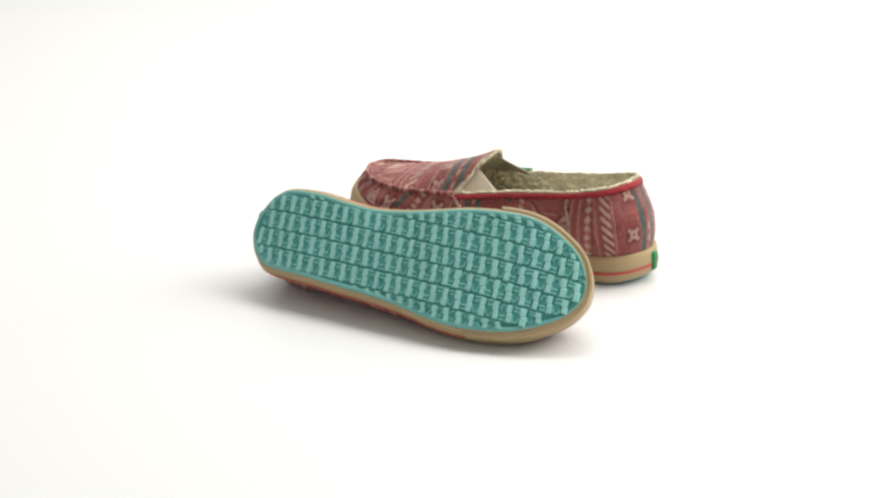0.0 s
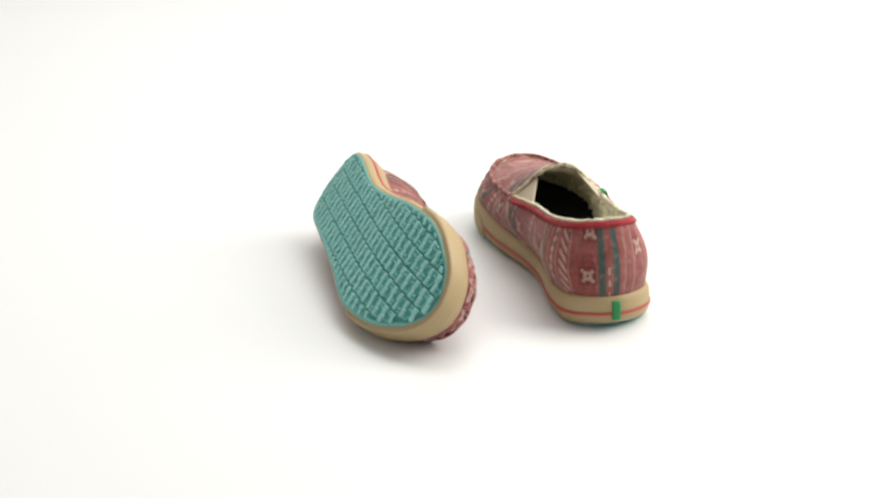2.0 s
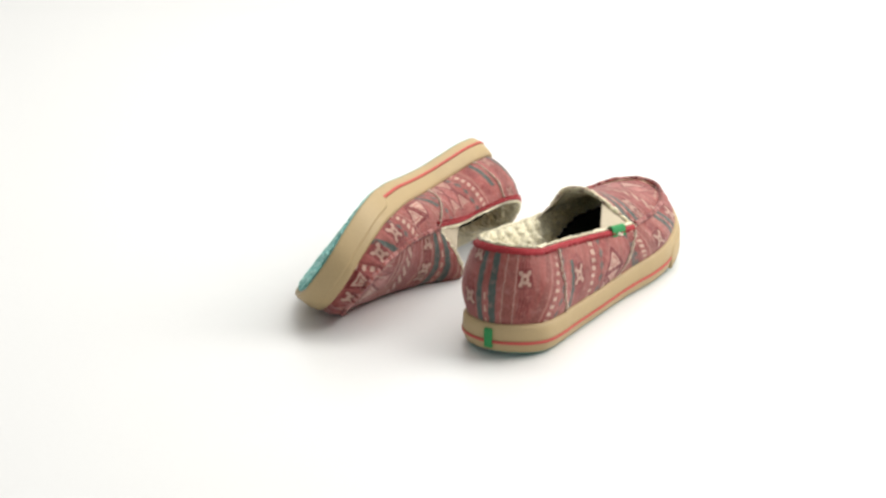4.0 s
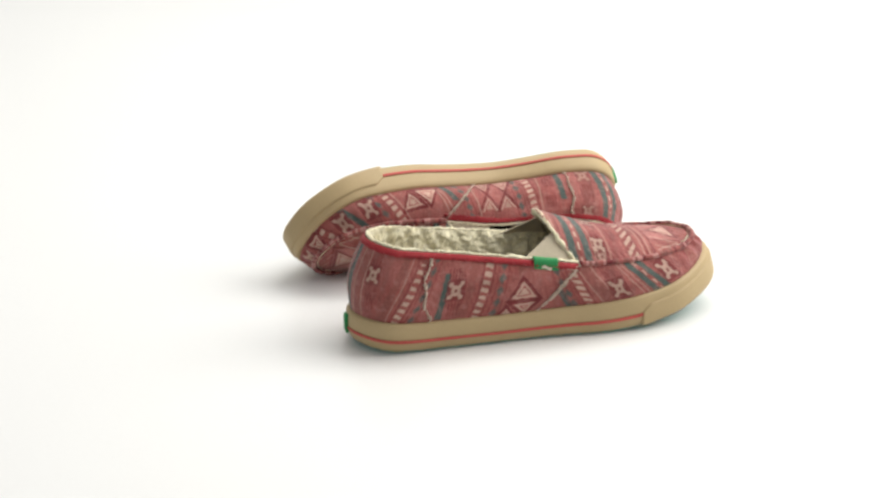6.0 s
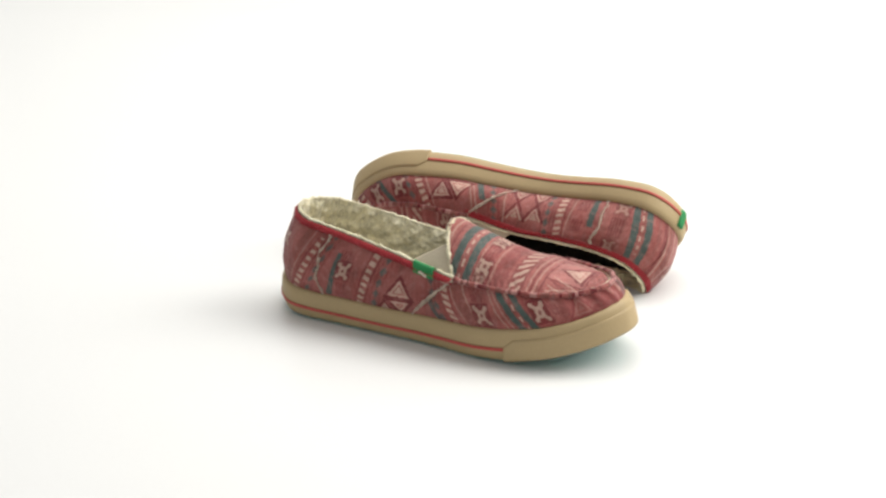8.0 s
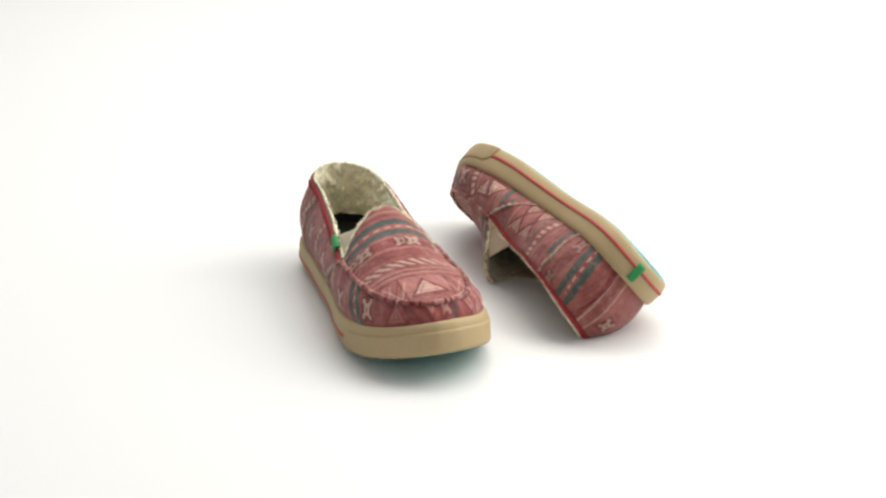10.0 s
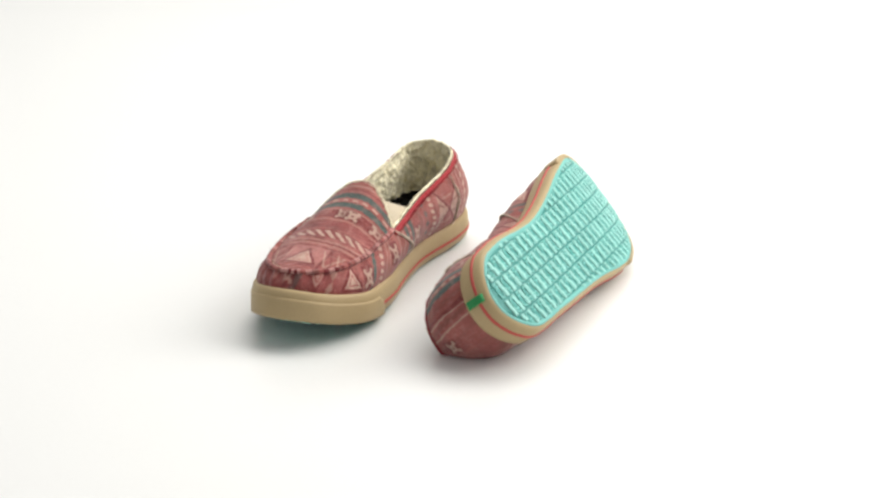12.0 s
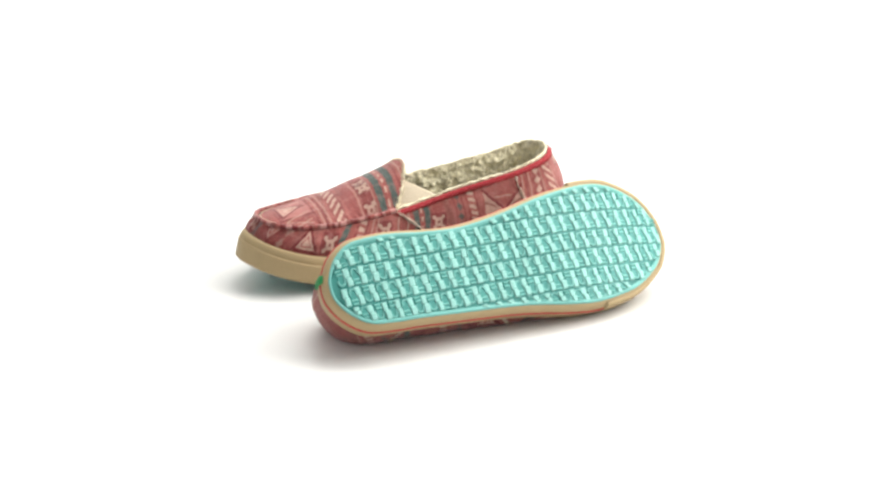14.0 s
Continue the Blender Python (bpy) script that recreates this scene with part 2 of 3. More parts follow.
def inner_left(f):
    """Inner side of the tipped shoe, counted backwards from the heel."""
    a, y = f.a, f.h - 13
    f.band(-67, 4.2, SLATE, 0.1, lo=2, hi=24)
    f.rungs(-75, 8, 10, 4)
    f.rungs(-75, 24, 8, 4)
    f.band(-82, 0.8, CREAM, 0, 0.45)
    f.ladder(-89, 4.6, 0.1)
    f.diamonds(-98, 4.6, 0.1)
    for lo in (-121, -107):
        d = np.abs(a - lo) - np.abs(y) * 0.62
        f.lay((np.abs(d) < 0.9) & (np.abs(y) < 13), DEEP, 0.9)
        f.lay((np.abs(d + 2.4) < 0.6) & (np.abs(y) < 12), CREAM, 0.7)
        f.lay((d < -4) & (np.abs(y) < 11), CREAM, 0.55)
    f.band(-130, 0.9, CREAM, 0.2, 0.5)
    f.diamonds(-138, 5, 0.3, 6)
    f.band(-146, 4.4, SLATE, 0.4, hi=16)
    for c in (-151, -154):
        f.band(c, 1.0, CREAM, 0.4, 0.5)
    f.triangle(-164, 3, 20, 15, 1)
    f.triangle(-176, 17, 18, 14, -1)
    f.band(-184, 0.9, CREAM, 0.4, 0.5)
    f.ladder(-190, 4.8, 0.4, 4.0)
    f.diamonds(-199, 5, 0.4, 6)
    f.cross(-208, 9, 4.0)
    f.rungs(-207, 18, 7, 4, 0.5)
    f.band(-218, 4.6, SLATE, 0.6)
    f.cross(-229, 9, 3.8)
    f.ladder(-240, 4.4, 0.5)
    f.triangle(-254, 3, 18, 13, 1)
    f.cross(-270, 9, 3.6)
    return f.c


def wall_print(a, h, side):
    """a: millimetres from the heel's middle, positive along the outer side."""
    f = Print(a, h)
    if side < 0:
        for c, k in ((-4, CREAM), (-8, BROWN), (-12, CREAM), (-15, DEEP)):
            f.band(c, 1.2 if k == CREAM else 3.0, k, 0.15, 0.6)
        for c in (-29, -38):
            f.band(c, 4.8, SLATE, 0.2)
        f.ladder(-33.5, 1.4, 0.2, 7)
        f.cross(8, 28, 3.8)
        f.cross(-49, 36, 3.6)
        f.cross(-49, 6, 3.6)
        f.band(-49, 9, BROWN, 0.1, 0.5)
        f.rungs(-49, 21, 14, 5, 0.1)
    else:
        heel_print(f)
    f.band(33, 5, BROWN, 0.4, 0.7)
    f.band(37, 0.7, CREAM, 0.45, 0.5)
    f.ladder(44, 4.4, 0.5)
    f.diamonds(53, 4.2, 0.5)
    # outer side
    f.band(67, 4.0, SLATE, 0.25, lo=2, hi=30)
    f.cross(75, 20, 3.8, 0.2)
    f.rungs(75, 29, 6, 4, 0.1)
    f.rungs(73, 8, 9, 4, 0.1)
    f.band(82, 5.5, BROWN, 0.3, 0.45)
    f.ladder(91, 4.4, 0.33)
    f.diamonds(101, 4.6, 0.3)
    f.triangle(117, 10, 22, 14, 1)
    f.triangle(117, 9.4, 20, 11, -1)
    f.triangle(106, 0, 12, 8, 1)
    f.band(139, 4.0, SLATE, -0.5, hi=14)
    f.diamonds(143, 4.5, -0.5)
    f.ladder(152, 4.6, -0.5, 4.0)
    f.band(163, 9, BROWN, -0.7, 0.6)
    f.band(158.3, 0.8, CREAM, -0.7, 0.5)
    f.band(168, 0.8, CREAM, -0.7, 0.5)
    f.cross(177, 9, 4.2, -0.4)
    f.rungs(171, 20, 7, 4, -0.7)
    for c in (185, 188.5):
        f.band(c, 0.9, CREAM, -0.7, 0.45)
    for c in (193, 201):
        f.band(c, 4.6, SLATE, -0.75)
    f.ladder(197, 1.2, -0.75, 6)
    f.cross(214, 10, 4.0, -0.4)
    f.cross(208, 24, 3.4)
    f.rungs(222, 12, 10, 3, -0.8)
    f.triangle(240, 2, 18, 13, 1)
    f.diamonds(252, 5, -0.4, 8, DEEP)
    f.triangle(266, 15, 18, 12, -1)
    f.cross(281, 8, 3.4)
    f.lay(np.clip((np.abs(a) - 226) / 8, 0, 1), (0.23, 0.055, 0.05), 0.5)
    if side < 0:
        return inner_left(f)
    # inner side, counted from the heel as well
    f.band(-24, 9, DEEP, 0, 0.22)
    f.hatch(-34, 6.5)
    f.band(-29.3, 0.8, CREAM, 0, 0.45)
    f.band(-41, 0.8, CREAM, 0, 0.5)
    f.band(-43.5, 0.8, DEEP, 0, 0.7)
    f.diamonds(-48, 5, 0.15, 6, CREAM)
    for c in (-54, -57, -60):
        f.band(c, 1.0, DEEP if c == -57 else CREAM, 0.1, 0.5)
    u, y = np.abs(a + 74), np.abs(h - 18)
    f.lay((y < u * 1.02 - 1.5) & (u < 14), CREAM, 0.6)
    f.lay((np.abs(y - u * 0.45) < 0.9) & (u > 6) & (u < 14), DEEP, 0.6)
    f.lay((np.abs(y - u * 1.02) < 1.1) & (y < 15), DEEP, 0.85)
    f.lay((y > u * 1.02 + 3) & (np.abs(y - 9) < 0.6), CREAM, 0.4)
    f.ladder(-96, 4.4, -0.1)
    f.diamonds(-106, 4.4, -0.1)
    f.band(-114, 5, BROWN, -0.2, 0.6)
    f.cross(-124, 16, 3.8)
    f.rungs(-124, 7, 8, 4)
    for c in (-133, -141):
        f.band(c, 4.2, SLATE, 0.1)
    f.ladder(-137, 1.2, 0.1, 6)
    for c in (-149, -152.5, -156):
        f.band(c, 1.1, BROWN if c == -152.5 else CREAM, 0.35, 0.55)
    f.cross(-165, 15, 4.0)
    f.rungs(-163, 6, 8, 4, 0.4)
    for c in (-172.5, -176):
        f.band(c, 0.9, CREAM, 0.45, 0.5)
    f.ladder(-184, 5, 0.5, 4.0)
    f.band(-196, 4.6, SLATE, 0.6)
    f.cross(-206, 9, 4.0)
    f.rungs(-206, 19, 7, 4, 0.5)
    f.triangle(-222, 3, 18, 14, 1)
    f.diamonds(-236, 5, 0.4, 8, CREAM)
    f.triangle(-250, 14, 18, 12, -1)
    f.band(-262, 5, SLATE, 0.4)
    f.cross(-272, 9, 3.6)
    f.lay(np.clip((np.abs(a) - 226) / 8, 0, 1), (0.23, 0.055, 0.05), 0.5)
    return f.c


def vamp_print(x, y):
    """x: millimetres from the heel, y: across."""
    f = Print(x, y + 40)
    for c, k in ((122, DEEP), (126, CREAM), (129, DEEP)):
        f.band(c, 1.2, k, 0, 0.5)
    for c in (134.5, 143.5):
        f.band(c, 4.6, SLATE)
    f.ladder(139, 1.3, 0, 7, CREAM, 0, 80)
    for c in (14, 45, 69):
        f.cross(152, c - 3.6, 3.0)
        f.cross(152, c + 3.6, 3.0)
    for c in (25, 34, 57):
        f.rungs(152, c, 8, 4)
    f.band(148, 0.8, CREAM, 0, 0.4)
    f.band(163, 8, DEEP, 0, 0.35)
    f.band(158, 0.8, CREAM, 0, 0.4)
    f.hatch(173.5, 6.5, 7, -1.2)
    for c in (181, 185):
        f.band(c, 1.0, CREAM, 0, 0.45)
    f.band(183, 1.4, DEEP, 0, 0.6)
    g = Print(y + 40, 216 - x)
    g.c = f.c
    g.lay(g.edge(g.a - 40, 13) * (g.h > 6) * (g.h < 27), (0.40, 0.17, 0.15), 0.5)
    g.triangle(40, 7, 23, 17, 1)
    for c, e in ((26, 1), (54, -1)):
        g.band(c, 1.3, DEEP, 0, 0.75, 5, 28)
        for j in range(3):
            g.lay(g.edge(np.abs(g.a - c + e * (3 + 4.5 * j)) - (g.h - 8) * 0.4, 0.6) * (g.h > 8) * (g.h < 25), CREAM if j % 2 == 0 else DEEP, 0.5)
        g.triangle(c - e * 17, 8, 14, 13, -1)
    for h0 in (5, 28):
        g.lay(g.edge(g.h - h0, 0.55), DEEP, 0.7)
    return g.c


def dye(ob, colours):
    at = ob.data.color_attributes.new("print", "FLOAT_COLOR", "POINT")
    at.data.foreach_set("color", np.column_stack([colours, np.ones(len(colours))]).ravel().astype(np.float32))


def ripple(q, scale, seed=0):
    """Smooth noise at each point, about -1 to 1."""
    off = Vector((seed * 7.3, seed * 3.1, seed * 5.7))
    return np.array([noise.noise(Vector(c) * scale + off) for c in q])


def tube(path, radius, sides=6, closed=False):
    path = np.asarray(path, float)
    n = len(path)
    radius = np.broadcast_to(radius, n)
    t = np.gradient(path, axis=0)
    if closed:
        t = np.roll(path, -1, 0) - np.roll(path, 1, 0)
    t /= np.linalg.norm(t, axis=1)[:, None] + 1e-12
    up = np.tile(np.array((0.13, 0.21, 0.97)), (n, 1))
    a = np.cross(t, up)
    a /= np.linalg.norm(a, axis=1)[:, None] + 1e-12
    b = np.cross(a, t)
    v = [path[i] + radius[i] * (math.cos(k) * a[i] + math.sin(k) * b[i]) for i in range(n) for k in np.linspace(0, 2 * math.pi, sides, endpoint=False)]
    f = grid_faces(n, sides, True)
    if closed:
        f += [((n - 1) * sides + j, (n - 1) * sides + (j + 1) % sides, (j + 1) % sides, j) for j in range(sides)]
    else:
        f += [tuple(range(sides))[::-1], tuple(range((n - 1) * sides, n * sides))]
    return v, f


def threads(line, rng, count, reach, thick=0.00022):
    """Short frayed ends along a line."""
    V, F = [], []
    clumps = rng.uniform(0, 1, 6)
    for _ in range(count):
        u = rng.uniform() if rng.uniform() < 0.5 else clumps[rng.integers(6)] + rng.normal() * 0.03
        k = min(max(u, 0), 1) * (len(line) - 1.001)
        i = int(k)
        c = line[i] + (line[i + 1] - line[i]) * (k - i)
        d = rng.normal(size=3)
        d /= np.linalg.norm(d)
        e = rng.normal(size=3) * 0.4
        pts = [c - d * reach * 0.5, c + e * reach * 0.3, c + d * reach * 0.5]
        v, f = tube(pts, thick * rng.uniform(0.7, 1.4), 3)
        F += [tuple(j + len(V) for j in q) for q in f]
        V += v
    return V, F


def side_points(p, x0, x1, side):
    """Indices of the ring on one side between two stations, heel to toe."""
    k = [i for i in range(len(p)) if x0 <= p[i, 0] <= x1 and p[i, 1] * side > 0]
    return sorted(k, key=lambda i: p[i, 0])


TURN = np.array(((0.85511, -0.32679, 0.40248), (-0.51843, -0.53842, 0.66431), (-0.00039, -0.77672, -0.62984)))
PUT = np.array((-0.1433, 0.0059, 0.0454))


def bend(x):
    """The tipped shoe's sole curls up towards the heel."""
    return 0.0018 * np.clip((0.1 - x) / 0.1, 0, 2) ** 2 + 0.0012 * np.clip((x - 0.1) / 0.1, 0, 2) ** 2


def settle(v):
    """The soft upper of the tipped shoe gives way where it lies on the table."""
    v = v.copy()
    v[:, 2] += bend(v[:, 0])
    k = np.clip((v[:, 2] - 0.042) / 0.01, 0, 1) * np.interp(v[:, 0], [0.0, 0.085, 0.12], [1, 1, 0])
    v[:, 2] -= k * np.interp(v[:, 1], [-0.028, 0.0, 0.028], [0.28, 0.20, 0.0]) * (v[:, 2] - 0.042)
    waist = np.interp(v[:, 0], [0, 0.03, 0.1, 0.14], [0.5, 1, 1, 0]) * np.exp(-((v[:, 2] - 0.04) / 0.014) ** 2)
    v[:, 1] += 0.003 * waist * (v[:, 1] < -0.012)
    v[:, 2] += 0.005 * np.exp(-((v[:, 0] - 0.121) / 0.017) ** 2) * np.clip((v[:, 2] - 0.046) / 0.018, 0, 1)
    w = v @ TURN.T + PUT
    d = w[:, 2] - 0.0012
    w[:, 2] = np.where(d > 0, w[:, 2], 0.0002 + 0.001 * np.exp(np.minimum(d, 0) / 0.001))
    return (w - PUT) @ TURN


def shoe(side, label, tread):
    """side: 1 a right shoe, -1 a left one."""
    thing = new("slip_on_shoe")
    tagged(thing, label, "shoe", group="pair of shoes")
    sg = np.array([1, side, 1])
    rng = np.random.default_rng(5 + side)

    def add(name, v, f, mat, label="", parent=None, smooth=True):
        return mesh_object(name, settle(np.asarray(v) * sg) if side < 0 else np.asarray(v) * sg, f, mat, parent or thing, label, smooth)

    n = 480
    p = outline(n)
    o = outward(p)
    top = top_ring(p)
    x = p[:, 0]
    bt, rt = bottom(x), band_top(x)

    # rubber band round the sole
    prof = [(-0.0030, 0.0), (-0.0024, 0.0), (-0.0013, 0.03), (-0.0006, 0.10), (0.0003, 0.25), (0.0005, 0.5), (0.0003, 0.78), (-0.0002, 0.92), (-0.0010, 0.985), (-0.002, 1.0), (-0.005, 0.99)]
    v = np.concatenate([np.column_stack([p + o * (a - lean(x) * b)[:, None], bt + (rt - bt) * b]) for a, b in prof])
    band = add("foxing_band", v, grid_faces(len(prof), n, True), TAN, "tan rubber band round the sole")

    def strip(name, idx, lo, hi, out, mat, label="", parent=None, ends=0.0, loose=False):
        lo, hi = np.broadcast_to(lo, len(idx)), np.broadcast_to(hi, len(idx))
        q, w = p[idx], o[idx]
        b0, b1 = bt[idx], rt[idx]
        rows = []
        for a, k in ((-0.001, 0.0), (out * 0.8, 0.0), (out, 0.12), (out, 0.88), (out * 0.75, 1.0), (-0.001, 1.0)):
            z = lo + (hi - lo) * k
            rows.append(np.column_stack([q + w * (a - lean(q[:, 0]) * z)[:, None], b0 + (b1 - b0) * z]))
        m = len(idx)
        f = grid_faces(len(rows), m)
        f += [tuple(r * m for r in range(len(rows))), tuple(r * m + m - 1 for r in range(len(rows)))[::-1]]
        return add(name, np.concatenate(rows), f, mat, label, parent or band)

    rear = [i for i in range(n // 2, n) if x[i] < 0.174] + [i for i in range(0, n // 2) if x[i] < 0.174]
    strip("stripe", rear, 0.34, 0.44, 0.0011, RED, "thin red line along the band")
    strip("groove_line", rear, 0.445, 0.465, 0.0008, GROOVE)
    fore = [i for i in range(n) if x[i] > 0.1725]
    tips = np.clip((np.arange(len(fore))[:, None] / 5), 0, 1).ravel()
    tips = np.minimum(tips, tips[::-1])
    strip("toe_bumper", fore, 0.02, 0.70 - 0.22 * (1 - tips) + 0.05 * np.clip((x[fore] - 0.19) / 0.04, 0, 1), 0.0013, TAN, "thick tan rubber toe bumper")
    mid_heel = 0 if side > 0 else -7
    heel = [i % n for i in range(mid_heel - 2, mid_heel + 3)]
    strip("heel_tab", heel, 0.18, 0.86, 0.0021, GREEN, "small green tab at the heel")

    # outsole with its tread
    q = p - o * 0.0026
    cols = [np.column_stack([q, bt + 0.003]), np.column_stack([q, bt - 0.0004]), np.column_stack([p - o * 0.0036, bt - 0.0006]), np.column_stack([p - o * 0.0046, bt - 0.0004]), np.column_stack([p - o * 0.0054, bt + 0.0002])]
    for k in (0.75, 0.5, 0.25, 0.0):
        cols.append(np.column_stack([q[:, 0], q[:, 1] * k, bottom(q[:, 0]) + 0.0002]))
    # the floor's darker teal holds the shade between the blocks
    sole = add("outsole", np.concatenate(cols[4:]), grid_faces(len(cols) - 4, n, True), TEAL_SHADE, "teal rubber outsole, coloured darker for the shade between the tread")
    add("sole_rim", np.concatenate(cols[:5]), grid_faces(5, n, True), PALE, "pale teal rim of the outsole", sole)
    sole_tread(sole, side, tread)

    # cloth wall
    m, nn = 84, 1000
    P = outline(nn)
    O = outward(P)
    T = top_ring(P)
    arc = np.arange(nn) / nn
    per = np.linalg.norm(np.roll(P, -1, 0) - P, axis=1).sum() * 1000
    a = arc * per
    half = a[np.argmax(P[:, 0])]
    a = np.where(arc * per > half, a - per, a)
    rows = np.stack([wall_point(P, O, T, k) for k in np.linspace(0, 1, m)])
    hh = (rows[:, :, 2] - rows[:1, :, 2]) * 1000
    V = rows.reshape(-1, 3)
    AA = np.tile(a, m)
    H = hh.ravel()
    OO = np.column_stack([np.tile(O, (m, 1)), np.zeros(m * nn)])
    vfrac = np.repeat(np.linspace(0, 1, m), nn)
    toe = np.clip((V[:, 0] - 0.185) / 0.03, 0, 1) * vfrac
    V = V + OO * (0.0008 * ripple(V, 60, 1) + 0.0003 * ripple(V, 240, 2))[:, None] * (vfrac * (1 - vfrac) * 4)[:, None]
    V = V + OO * (0.0011 * np.sin(AA * 0.55 + 2 * ripple(V, 40, 3)) * toe)[:, None]
    colours = wall_print(AA + 0.5 * ripple(V, 330, 22) + 0.25 * ripple(V, 1100, 24), H + 0.5 * ripple(V, 330, 23), side)
    colours = colours * (1 + 0.16 * ripple(V, 900, 25) + 0.14 * ripple(V, 120, 26))[:, None]
    # a slanting seam parts heel quarters and toe piece
    front = np.abs(AA) > np.interp(H, [0, 26], [124, 154])
    faces = np.array(grid_faces(m, nn, True))
    isf = front[faces].sum(1) >= 2
    for name, pick in (("quarter", ~isf), ("toe_piece", isf)):
        fs = faces[pick]
        used = np.unique(fs)
        back = np.full(len(V), -1)
        back[used] = np.arange(len(used))
        ob = add(name, V[used], back[fs].tolist(), CLOTH)
        dye(ob, colours[used])
    grid = V.reshape(m, nn, 3)

    def on_wall(line):
        """Points given as arc and share of the height, on the cloth."""
        out = []
        for aa, vv in line:
            i = int(np.argmin(np.abs(a - aa)))
            k = min(m - 1, int(vv * (m - 1)))
            out.append(grid[k, i] + np.append(O[i], 0) * 0.0006)
        return np.array(out)

    for line, cnt in (([(124 + 30 * k, k) for k in np.linspace(0, 1, 16)], 230), ([(60 - 4 * math.sin(math.pi * k) + 0.9 * math.sin(15 * k), k * 0.92) for k in np.linspace(0, 1, 22)], 150), ([(-124 - 30 * k, k) for k in np.linspace(0, 1, 16)], 170), ([(-62 + 2 * math.sin(math.pi * k) + 0.8 * math.sin(13 * k), k * 0.92) for k in np.linspace(0, 1, 22)], 150)):
        q = on_wall(line)
        v1, f1 = tube(q, 0.00022, 5)
        v2, f2 = threads(q, rng, cnt, 0.0026, 0.00015)
        add("frayed_seam", list(v1) + v2, f1 + [tuple(j + len(v1) for j in g) for g in f2], THREAD, "frayed cream seam")

    # red binding round the collar, from gusset to gusset
    cs = [i for i in range(nn // 2, nn) if P[i, 0] < 0.137] + [i for i in range(0, nn // 2) if P[i, 0] < 0.137]
    cs = cs[::2]
    edge = T[cs]
    w = np.column_stack([O[cs], np.zeros(len(cs))])
    drop = soft(P[cs][:, 0], [0, 0.05, 0.137], [0.0036, 0.0032, 0.0030])
    vb = grid[:, cs]
    rowsb = []
    for k, out in ((1.0, 0.0002), (0.92, 0.0007), (0.55, 0.0009), (0.2, 0.0007), (0.0, 0.0004)):
        z = edge[:, 2] - drop * (1 - k)
        vv = np.clip((z - vb[0, :, 2]) / (vb[-1, :, 2] - vb[0, :, 2]), 0, 1) * (m - 1)
        i0 = np.minimum(vv.astype(int), m - 2)
        fr = (vv - i0)[:, None]
        j = np.arange(len(cs))
        pt = vb[i0, j] * (1 - fr) + vb[i0 + 1, j] * fr
        rowsb.append(pt + w * out + w * 0.0004 * ripple(pt, 420, 31)[:, None])
    add("binding", np.concatenate(rowsb), grid_faces(5, len(cs)), BIND, "frayed red binding round the collar")
    v2, f2 = threads(np.array(rowsb[3]), rng, 620, 0.0024, 0.00018)
    add("frayed_edge", v2, f2, BIND, "loose red threads below the binding")

    # fleece lining
    mm, sub = 34, P[::2]
    so, st = O[::2], T[::2]
    lining = []
    for k in np.linspace(0, 1, mm):
        base = np.column_stack([sub - so * 0.0085, 0.021 + 0 * sub[:, 0]])
        c = st - np.column_stack([so * 0.0028, 0 * sub[:, 0] - 0.0006])
        e = (1 - k) ** 1.5
        q = c * e + base * (1 - e)
        q[:, 2] = c[:, 2] * (1 - k) + base[:, 2] * k
        lining.append(q)
    lv = np.concatenate(lining)
    kk = np.repeat(np.linspace(0, 1, mm), len(sub))
    lo = np.column_stack([np.tile(so, (mm, 1)), np.zeros(len(lv))])
    lv = lv - lo * (0.0022 * ripple(lv, 170, 4) + 0.0034 * np.abs(ripple(lv, 330, 5)))[:, None] * np.clip(kk * 6 + 0.3, 0, 1)[:, None]
    # below this row the lining is coloured dark for the shade inside the shoe
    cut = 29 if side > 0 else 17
    add("lining", lv[:cut * len(sub)], grid_faces(cut, len(sub), True), FLEECE, "cream fleece lining")
    add("footbed_wall", lv[(cut - 1) * len(sub):], grid_faces(mm - cut + 1, len(sub), True), INSOLE_SHADE, "lower lining, coloured dark for the shade inside the shoe")
    e0 = T[cs] - w * 0.0014 + np.array((0, 0, 0.0004))
    e0 = e0 + 0.0006 * np.column_stack([ripple(e0, 300, 6), ripple(e0, 300, 7), 1.3 * ripple(e0, 350, 8)])
    v1, f1 = tube(e0, 0.0006 + 0.0010 * np.abs(ripple(e0, 140, 9)) + 0.0004 * ripple(e0, 500, 35), 7)
    v2, f2 = threads(e0, rng, 700, 0.0030, 0.0002)
    add("fleece_edge", list(v1) + v2, f1 + [tuple(j + len(v1) for j in g) for g in f2], FLEECE, "fleece showing over the collar edge")
    q = p - o * 0.006
    iv = [np.column_stack([q[:, 0], q[:, 1] * k, 0.0222 + 0 * x + 0.004 * np.clip((x - 0.2) / 0.04, 0, 1)]) for k in (1, 0.6, 0.3, 0.0)]
    add("insole", np.concatenate(iv), grid_faces(4, n, True), INSOLE_SHADE, "dark insole")

    # vamp and its lining
    R, C = 190, 150
    uu, ww = np.linspace(0, 1, R), np.linspace(-1, 1, C)
    vv = np.array([vamp_point(u, k) for u in uu for k in ww])
    flat = vv.copy()
    vv[:, 2] += 0.0007 * ripple(vv, 55, 10) + 0.00025 * ripple(vv, 260, 11)
    pucker = np.clip((np.abs(np.tile(ww, R)) - 0.72) / 0.28, 0, 1) + np.clip((np.repeat(uu, C) - 0.85) / 0.15, 0, 1)
    vv[:, 2] += 0.0003 * pucker * np.sin(flat[:, 0] * 1400 + flat[:, 1] * 900)
    vf = grid_faces(R, C)
    low = vv[:, :] - np.array((0, 0, 0.0016))
